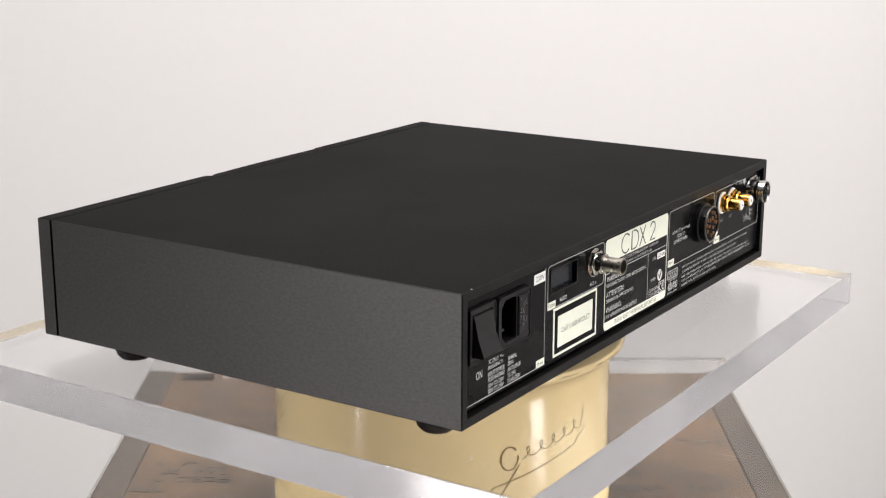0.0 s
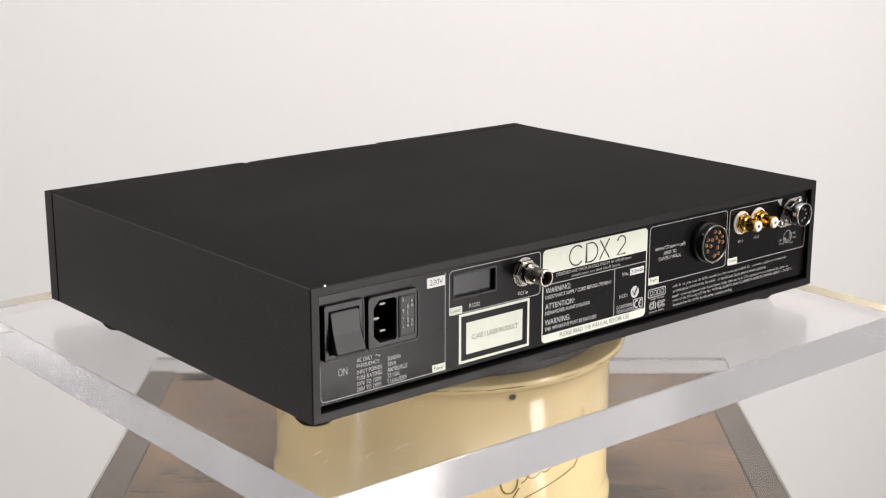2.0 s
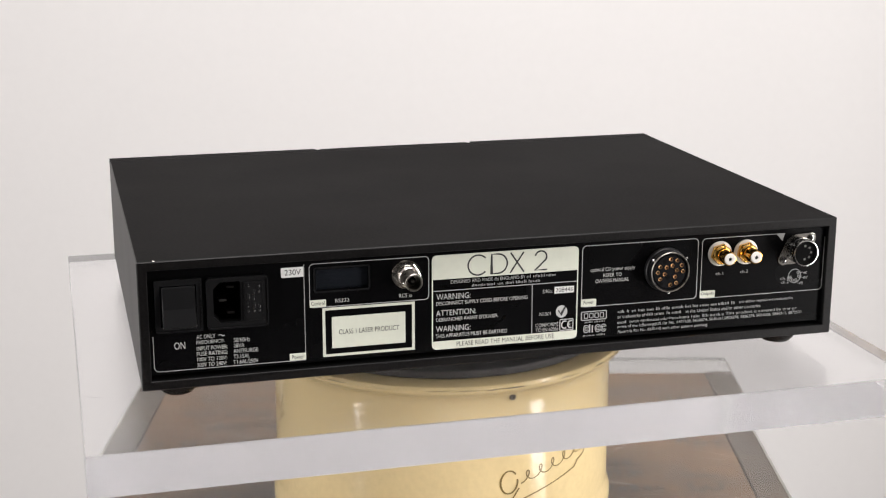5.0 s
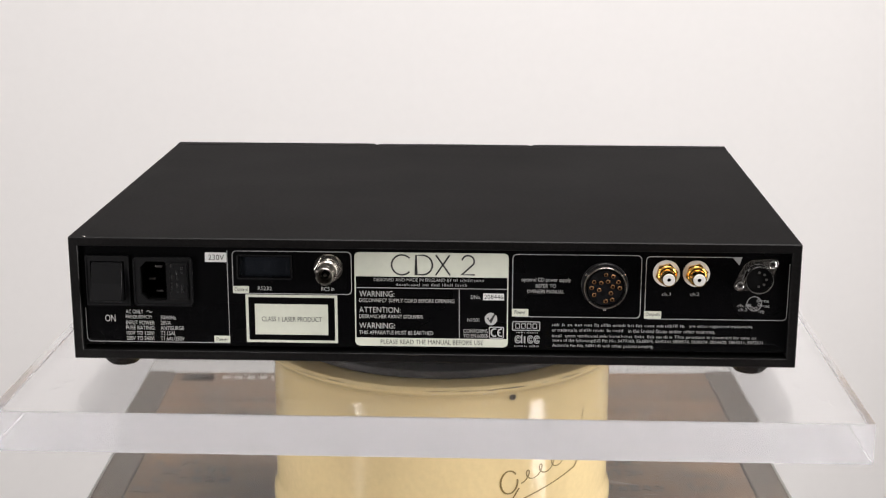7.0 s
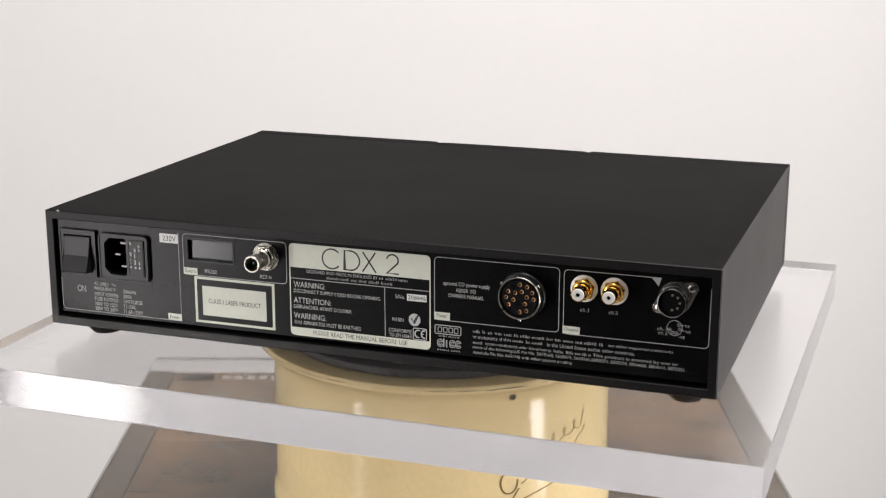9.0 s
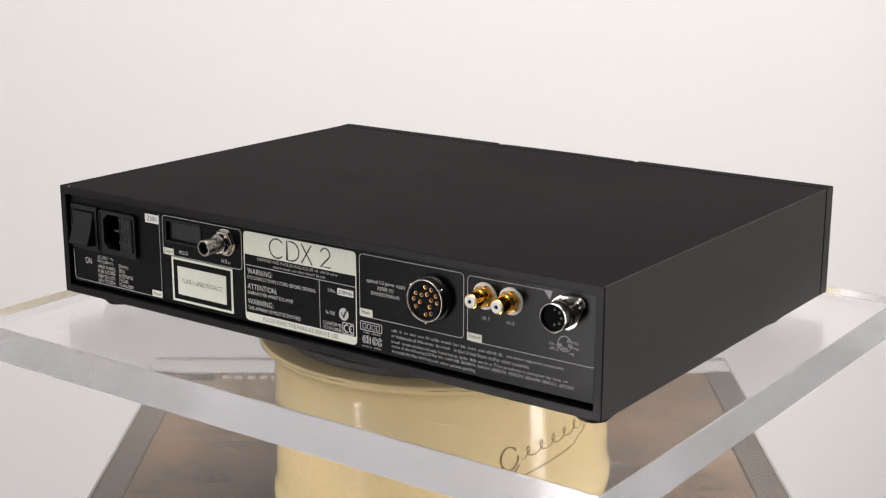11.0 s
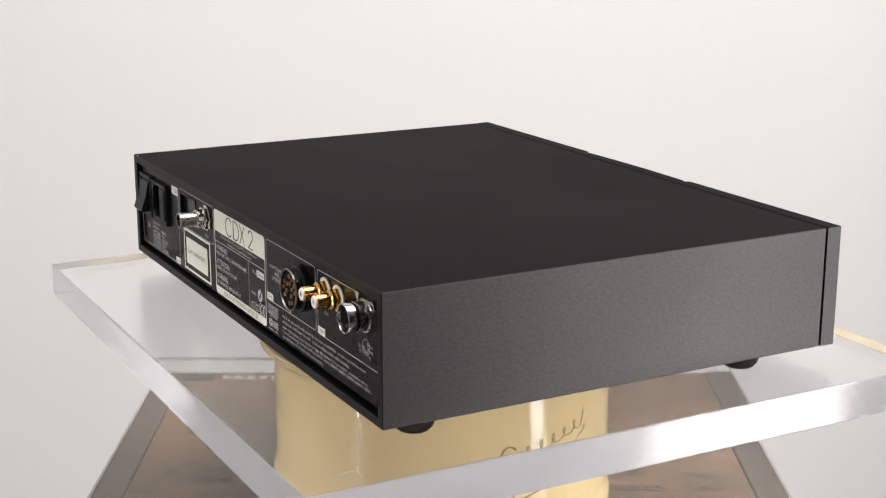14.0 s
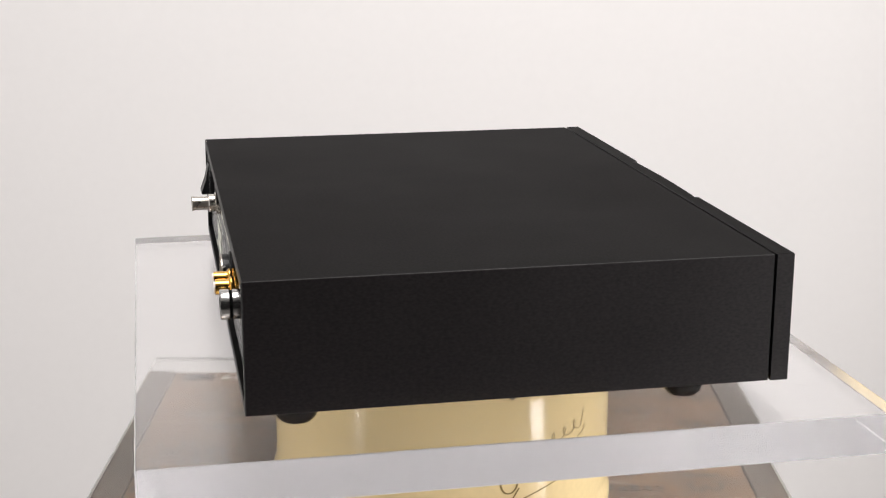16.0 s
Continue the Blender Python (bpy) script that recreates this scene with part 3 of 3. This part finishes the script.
    top = [(-45.8, 52.6), (44.9, 52.6)] + arc(42.0, 64.2, 2.9, 2.9, 0, 90, 6) + arc(-42.9, 64.2, 2.9, 2.9, 90, 180, 6)
    add("name_field", prism(top, 0.0, 0.12, PANEL), label_cream, "pale cream printed name field")
    low = [(45.1, 14.5), (-45.9, 14.5)] + arc(-43.0, 12.5, 2.9, 2.9, 180, 270, 6) + arc(42.2, 12.5, 2.9, 2.9, 270, 360, 6)
    add("manual_field", prism(low, 0.0, 0.12, PANEL), label_cream, "pale cream printed strip")
    lettering("PLEASE READ THE MANUAL BEFORE USE", -30.8, 30.6, 10.7, 13.5, ink)
    line([(-45.5, 45.6), (44.8, 45.6)], print_grey, 0.5)
    line([(16.2, 45.6), (16.4, 14.5)], print_grey, 0.5)

    def thin(points, closed=False):
        add("printed_lettering", ribbon(points, 0.95, 0.1, 0.2, closed, PANEL), ink)
    thin(arc(-17.8, 59.9, 6.1, 6.1, 42, 318, 30))
    thin([(-9.4, 54.0), (-9.4, 65.9), (-5.6, 65.9)] + arc(-5.6, 59.95, 5.9, 5.95, 84, -84, 20) + [(-5.6, 54.0)], True)
    thin([(2.4, 66.1), (10.8, 53.8)])
    thin([(10.5, 66.1), (2.2, 53.8)])
    thin(arc(21.4, 62.5, 3.6, 3.5, 170, -35, 16) + [(17.8, 54.3), (25.4, 54.3)])
    lettering("DESIGNED AND MADE IN ENGLAND BY", -34.5, 11.8, 49.7, 51.8, print_grey)
    words(12.8, 33.3, 49.7, 51.9, 21, print_grey)
    words(-21.4, 21.0, 46.7, 48.8, 22, print_grey)
    lettering("WARNING:", -43.3, -22.4, 40.1, 43.7)
    lettering("DISCONNECT SUPPLY CORD BEFORE OPENING", -43.4, 13.3, 36.7, 39.0)
    lettering("ATTENTION:", -43.5, -18.8, 30.2, 33.7)
    lettering("DEBRANCHER AVANT D'OUVRIR", -43.5, -5.3, 26.7, 29.1)
    lettering("WARNING:", -43.6, -22.2, 20.3, 23.9)
    lettering("THIS APPARATUS MUST BE EARTHED", -43.7, 0.8, 16.6, 19.0)
    lettering("S/No.", 23.0, 29.1, 39.4, 41.7)
    patch("serial_label", 30.4, 42.8, 38.7, 42.9, label_white, 0.2, label="small white serial label")
    lettering("208446", 31.1, 42.3, 39.5, 42.2, ink)
    lettering("N1501", 21.1, 28.2, 25.2, 27.5)
    add("approval_mark", prism(arc(35.2, 27.1, 3.7, 3.9, 0, 345, 23), 0.0, 0.12, PANEL), print_white, "round white approval mark")
    add("tick_mark", ribbon([(33.2, 28.0), (34.8, 25.2), (37.6, 30.2)], 1.0, 0.1, 0.2, False, PANEL), ink)
    line(rounded(34.3, 42.7, 15.1, 22.0, 0.5), print_white, 0.5, True)
    line(arc(37.4, 18.6, 2.0, 2.3, 60, 300, 12), print_white, 0.8)
    line(arc(41.4, 18.6, 2.0, 2.3, 75, 285, 12), print_white, 0.8)
    line([(39.5, 18.6), (41.0, 18.6)], print_white, 0.7)
    lettering("CONFORMS", 18.7, 33.3, 18.3, 20.6)
    lettering("TO EN 60065", 18.8, 33.3, 15.3, 17.6)
    # power supply section
    line(rounded(47.8, 123.5, 28.8, 67.1, 2.6), closed=True)
    patch("section_tag", 47.6, 57.4, 28.9, 33.6, label_cream)
    lettering("Power", 49.2, 55.6, 30.4, 32.8, ink)
    lettering("optional CD power supply", 53.1, 82.1, 49.9, 53.0)
    lettering("REFER TO", 61.5, 73.5, 46.8, 49.1)
    lettering("OWNERS MANUAL", 56.5, 78.3, 43.4, 45.7)
    round_connector(add)
    # outputs section
    line([(182.0, 66.6)] + arc(128.8, 64.0, 2.6, 2.6, 90, 180, 6) + arc(128.8, 31.0, 2.6, 2.6, 180, 270, 6)
         + arc(207.1, 31.0, 2.6, 2.6, 270, 360, 6) + [(209.9, 63.0)])
    patch("section_tag", 125.9, 136.0, 28.6, 33.2, label_cream)
    lettering("Outputs", 126.8, 135.2, 29.8, 32.4, ink)
    add("printed_wedge", prism([(176.5, 66.4), (181.8, 66.4), (180.5, 61.8)], 0.0, 0.1, PANEL), print_grey)
    lettering("ch.1", 136.0, 141.0, 42.7, 44.8, print_grey)
    lettering("ch.2", 152.6, 157.9, 42.9, 45.0, print_grey)
    for u in (138.1, 155.6):
        phono_socket(add, u, 56.6)
    din_socket(add)
    line(arc(190.4, 38.5, 4.3, 4.4, 0, 345, 23), print_grey, 0.4, True)
    for a in (-10, 40, 200, 245, 290):
        u, v = 190.4 + 2.9 * math.cos(radians(a)), 38.5 + 2.9 * math.sin(radians(a))
        line(arc(u, v, 0.75, 0.75, 0, 330, 11), print_grey, 0.35, True)
    line([(193.4, 40.4), (195.8, 40.4)], print_grey, 0.35)
    line([(193.9, 37.6), (196.2, 37.2)], print_grey, 0.35)
    line([(186.3, 37.4), (188.2, 37.4)], print_grey, 0.35)
    lettering("ch.1", 180.5, 185.8, 36.4, 38.4, print_grey)
    lettering("ch.2", 181.2, 186.5, 33.9, 35.9, print_grey)
    lettering("nc", 196.2, 198.9, 39.4, 40.9, print_grey)
    lettering("nc", 196.7, 199.4, 36.2, 37.7, print_grey)
    lettering("-ve", 192.9, 196.3, 32.6, 34.4, print_grey)
    words(71.8, 150.5, 23.0, 25.2, 40)
    lettering("are either registered trademarks", 152.9, 190.0, 22.9, 25.1, print_grey)
    lettering("or trademarks of", 71.7, 89.8, 19.7, 21.9, print_grey)
    words(90.7, 115.9, 19.8, 22.0, 41)
    lettering("in the United States and/or other countries.", 117.0, 168.3, 19.7, 21.9, print_grey)
    words(71.7, 78.6, 16.1, 18.3, 42)
    lettering("system manufactured under license from", 79.5, 117.0, 15.8, 18.3, print_grey)
    words(117.7, 143.0, 16.1, 18.3, 43)
    lettering("This product is covered by one or", 144.1, 193.1, 15.8, 18.3, print_grey)
    lettering("more of the following:(US Pat No. 5479168, 5638074, 5640161,5808574, 5838274, 5854600, 5864311, 5872531", 71.8, 196.6, 12.9, 15.4, print_grey)
    lettering("Australia Pat No. 669114) with other patents pending.", 71.9, 132.2, 9.7, 12.2, print_grey)
    # two maker's marks as plain shapes
    line(rounded(48.1, 64.3, 20.3, 25.6, 0.8), print_grey, 0.6, True)
    for u in (50.0, 53.4, 56.8, 60.2):
        line(rounded(u, u + 2.3, 21.5, 24.4, 0.4), print_grey, 0.45, True)
    words(50.5, 63.8, 18.2, 19.8, 61)
    for u in (51.4, 58.9, 62.7):
        for r in (2.3, 1.1):
            line(arc(u, 14.6, 0.75 * r, r, 20, 340, 14), print_grey, 0.55)
    line([(53.6, 17.6), (53.6, 12.2)], print_grey, 0.9)
    line([(55.4, 16.6), (55.4, 12.2)], print_grey, 0.9)
    words(49.4, 64.0, 9.7, 11.3, 62)


def out(u, v):
    """The frame of a connector on the panel: z points outwards, in millimetres."""
    return PANEL @ Matrix.Translation((u, v, 0))


def well(hole, low, high):
    """Walls and floor of an opening behind the panel."""
    bm = prism(hole, low - 0.5, low, PANEL)
    return ribbon(hole, 0.3, low, high, True, PANEL, bm)


def rocker_switch(add):
    bezel = add("switch_bezel", holed_prism(rounded(-206.9, -180.4, 33.0, 64.0, 0.8), [SWITCH_HOLE], 0.0, 2.0, PANEL), plastic_black, "black plastic switch bezel")
    part("switch_lip", ribbon(rounded(-206.4, -180.9, 33.5, 63.5, 0.8), 0.7, 1.8, 2.5, True, PANEL), plastic_black, bezel)
    part("switch_well", well(SWITCH_HOLE, -4.0, -0.1), slot_black, bezel)
    # rocker, pressed in at the top and standing out at the bottom
    shape = [(37.0, -3.5), (36.9, 7.4), (37.3, 8.3), (38.2, 8.7), (39.2, 8.3), (47.5, 4.7), (58.4, 2.9), (59.5, 2.6), (59.9, 1.8), (59.9, -3.5)]
    side = Matrix(((0, 0, 1, 0), (1, 0, 0, 0), (0, 1, 0, 0), (0, 0, 0, 1)))
    bm = prism(shape, -203.0, -184.4, PANEL @ side)
    bmesh.ops.bevel(bm, geom=[e for e in bm.edges if abs(e.verts[0].co.x - e.verts[1].co.x) < 1e-6], offset=0.0005, segments=2, profile=0.5, affect="EDGES")
    part("rocker", bm, plastic_black, bezel, "black rocker key")


def mains_inlet(add):
    bezel = add("mains_inlet", holed_prism(rounded(-178.2, -142.8, 33.2, 63.4, 2.6), [INLET_HOLE], 0.0, 2.2, PANEL), plastic_black, "black fused mains inlet")
    part("inlet_lip", ribbon(rounded(-177.7, -143.3, 33.7, 62.9, 2.4), 0.8, 2.0, 2.8, True, PANEL), plastic_black, bezel)
    part("inlet_well", well(INLET_HOLE, -12.0, -0.1), slot_black, bezel, "deep dark socket opening")
    for u, v in ((-163.8, 56.3), (-168.2, 48.6), (-163.8, 41.0)):
        part("contact_pin", prism(rounded(u - 2.2, u + 2.2, v - 0.75, v + 0.75, 0.3, 2), -12.0, -3.5, PANEL, 0.25), worn_dark_pin, bezel, "flat metal contact")
    part("fuse_drawer", prism(rounded(-157.0, -145.4, 36.8, 60.4, 0.6), 2.1, 3.0, PANEL, 0.3), plastic_black, bezel, "black fuse drawer")
    part("drawer_rib", ribbon(rounded(-156.2, -146.2, 37.6, 59.6, 0.5), 0.5, 2.9, 3.3, True, PANEL), plastic_black, bezel)
    rng = random.Random(17)
    for u in (-154.6, -151.4, -148.4):
        v = 38.8
        while v < 57.5:
            tall = rng.uniform(1.0, 3.4)
            if rng.random() < 0.8:
                part("moulded_mark", prism(rounded(u - 0.75, u + rng.uniform(0.2, 0.8), v, v + tall, 0.2, 2), 2.9, 3.25, PANEL, 0.12), moulded_grey, bezel, "tiny raised unreadable moulding")
            v += tall + rng.uniform(0.5, 1.2)


def bayonet_socket(add):
    m = out(-61.6, 57.4)
    nut = add("bayonet_socket", prism(arc(0, 0, 8.3, 8.3, 0, 300, 5), 0.6, 3.4, m, 0.6), nickel, "bright nickel bayonet socket", False)
    part("washer", lathe([(8.7, 0.0), (8.7, 0.6), (0.0, 0.65)], 32, m), nickel, nut, "thin metal washer", True)
    part("collar", lathe([(6.0, 3.3), (6.3, 3.7), (6.3, 7.4), (5.6, 8.2), (0.0, 8.2)], 36, m), nickel, nut, "bright nickel collar", True)
    part("barrel", lathe([(4.8, 7.6), (4.8, 18.0), (5.2, 18.4), (5.2, 19.4), (4.9, 19.8), (4.2, 19.8), (4.1, 11.0), (0.0, 11.0)], 40, m), barrel_nickel, nut, "hollow nickel barrel", True)
    part("contact_pin", lathe([(0.9, 10.9), (0.9, 16.4), (0.0, 17.0)], 16, m), worn_dark_pin, nut, "dull centre contact", True)
    part("insulator", lathe([(2.3, 10.9), (2.3, 15.0), (1.0, 15.1), (0.0, 15.1)], 20, m), slot_black, nut)
    for a in (0, 180):
        lug = m @ Matrix.Rotation(radians(a + 20), 4, "Z") @ Matrix.Translation((4.5, 0, 14.5)) @ Matrix.Rotation(radians(90), 4, "Y")
        part("lug", lathe([(0.9, 0.0), (0.9, 1.3), (0.0, 1.5)], 12, lug), nickel, nut, "", True)


def round_connector(add):
    m = out(102.0, 49.2)
    shell = add("multipin_socket", lathe([(13.8, 0.0), (13.8, 2.6), (13.3, 3.2), (12.3, 3.4), (12.3, 7.6), (12.1, 7.7), (11.4, 7.6), (11.2, 4.4), (0.0, 4.4)], 56, m), plastic_black, "round black multi-pin power socket", True)
    part("shell_rim", lathe([(12.35, 7.4), (12.55, 7.6), (12.55, 8.4), (12.4, 8.6), (12.05, 8.6), (11.9, 8.3), (11.9, 7.4), (12.35, 7.4)], 56, m), barrel_nickel, shell, "thin chromed rim", True)
    part("pin_insert", lathe([(10.6, 4.3), (10.6, 7.0), (10.4, 7.3), (0.0, 7.3)], 48, m), insert_grey, shell, "", True)
    for u, v in ((0.2, 7.4), (4.1, 6.5), (7.0, 3.5), (1.3, 3.6), (-2.3, 2.8), (-6.1, 3.3), (-7.4, 0.0), (-3.3, -1.1), (-5.9, -3.9), (4.1, 0.8), (7.8, -0.1),
                 (3.1, -2.9), (3.9, -6.6), (0.4, -7.5)):
        pin = m @ Matrix.Translation((u * 1.08, v * 1.08, -4.45))
        part("contact_pin", lathe([(1.25, 11.6), (1.25, 12.3), (1.1, 12.45), (0.8, 12.4), (0.7, 11.75), (0.0, 11.72)], 16, pin), copper, shell, "small copper-gold contact", True)
    # flat black discs stand for the shade inside key holes
    for u, v in ((-1.2, -3.4), (-6.0, -7.4), (-3.6, 6.6)):
        part("key_hole", lathe([(1.45, 6.6), (1.45, 7.4), (0.0, 7.4)], 16, m @ Matrix.Translation((u, v, 0))), slot_black, shell)
    for a in (35, 145, 270):
        pin = m @ Matrix.Rotation(radians(a), 4, "Z") @ Matrix.Translation((12.4, 0, 6.4)) @ Matrix.Rotation(radians(90), 4, "Y")
        part("bayonet_stud", lathe([(0.85, -0.4), (0.85, 1.4), (0.6, 1.7), (0.0, 1.7)], 12, pin), chrome, shell, "", True)


def phono_socket(add, u, v):
    m = out(u, v)
    base = add("phono_socket", lathe([(7.9, 0.0), (7.9, 0.8), (7.5, 1.0), (0.0, 1.0)], 40, m), white_plastic, "gold-plated phono socket with white insulator", True)
    part("hex_nut", prism(arc(0, 0, 6.7, 6.7, 15, 315, 5), 0.9, 3.4, m, 0.4), gold, base, "gold hexagon nut")
    part("flange", lathe([(5.6, 3.3), (5.8, 3.8), (5.8, 5.4), (5.2, 6.0), (4.6, 6.4), (0.0, 6.4)], 36, m), gold, base, "", True)
    part("barrel", lathe([(4.3, 6.2), (4.3, 13.6), (4.2, 14.2), (3.6, 14.3), (3.5, 13.6), (0.0, 13.6)], 36, m), gold, base, "gold barrel", True)
    part("insulator", lathe([(3.5, 13.5), (3.5, 15.0), (3.2, 15.3), (1.2, 15.3), (1.1, 13.6)], 32, m), white_plastic, base, "white centre insulator", True)
    # black plug stands for the shade down the bore
    part("bore", lathe([(1.15, 13.6), (1.15, 14.3), (0.0, 14.3)], 20, m), slot_black, base)


def din_socket(add):
    m = out(190.4, 56.4)
    tilt = m @ Matrix.Rotation(radians(35), 4, "Z")
    ears = arc(11.2, 0, 3.6, 3.6, -75, 75, 8) + arc(0, 0, 9.4, 9.4, 62, 118, 6) + arc(-11.2, 0, 3.6, 3.6, 105, 255, 8) + arc(0, 0, 9.4, 9.4, 242, 298, 6)
    flange = add("din_socket", prism(ears, 0.0, 1.3, tilt, 0.3), nickel, "chromed five-pin DIN output socket")
    for s in (-1, 1):
        at = tilt @ Matrix.Translation((11.2 * s, 0, 0))
        part("screw", lathe([(2.4, 1.2), (2.3, 2.3), (1.6, 2.8), (0.0, 2.9)], 20, at), chrome, flange, "small cross-head screw", True)
        # raised black strips drawn as the shade of a cross slot
        for k in (0, 90):
            cut = at @ Matrix.Rotation(radians(k + 20), 4, "Z")
            part("screw_slot", prism([(-1.3, -0.22), (1.3, -0.22), (1.3, 0.22), (-1.3, 0.22)], 2.7, 2.95, cut), slot_black, flange)
    part("shell", lathe([(8.3, 1.2), (8.3, 6.6), (7.7, 6.9), (7.7, 8.2), (8.3, 8.5), (8.3, 12.8), (8.1, 13.3), (7.6, 13.4), (7.35, 12.9), (7.3, 7.0)], 44, m), chrome, flange, "polished chrome shell", True)
    part("gap_ring", lathe([(7.75, 6.9), (8.0, 7.1), (8.0, 8.0), (7.75, 8.2), (7.75, 6.9)], 40, m), slot_black, flange, "dark groove round the shell", True)
    part("insert", lathe([(7.3, 3.0), (7.3, 10.9), (7.0, 11.2), (0.0, 11.2)], 36, m), slot_black, flange, "black pin insert", True)
    for a in (180, 225, 270, 315, 360):
        hole = m @ Matrix.Translation((4.2 * math.cos(radians(a + 90)), 4.2 * math.sin(radians(a + 90)), 0))
        part("pin_hole", lathe([(0.8, 11.1), (0.8, 11.3), (0.55, 11.4), (0.4, 11.3), (0.0, 11.3)], 12, hole), worn_dark_pin, flange, "", True)


PLATTER, PLATE, PLAYER = platter(), acrylic_plate(), player()


def motions():
    for ob in (PLATTER, PLATE, PLAYER):
        walk(ob, [(t, pose(0, 0, 0, 0, 0, a)) for t, a in TURNS])


motions()
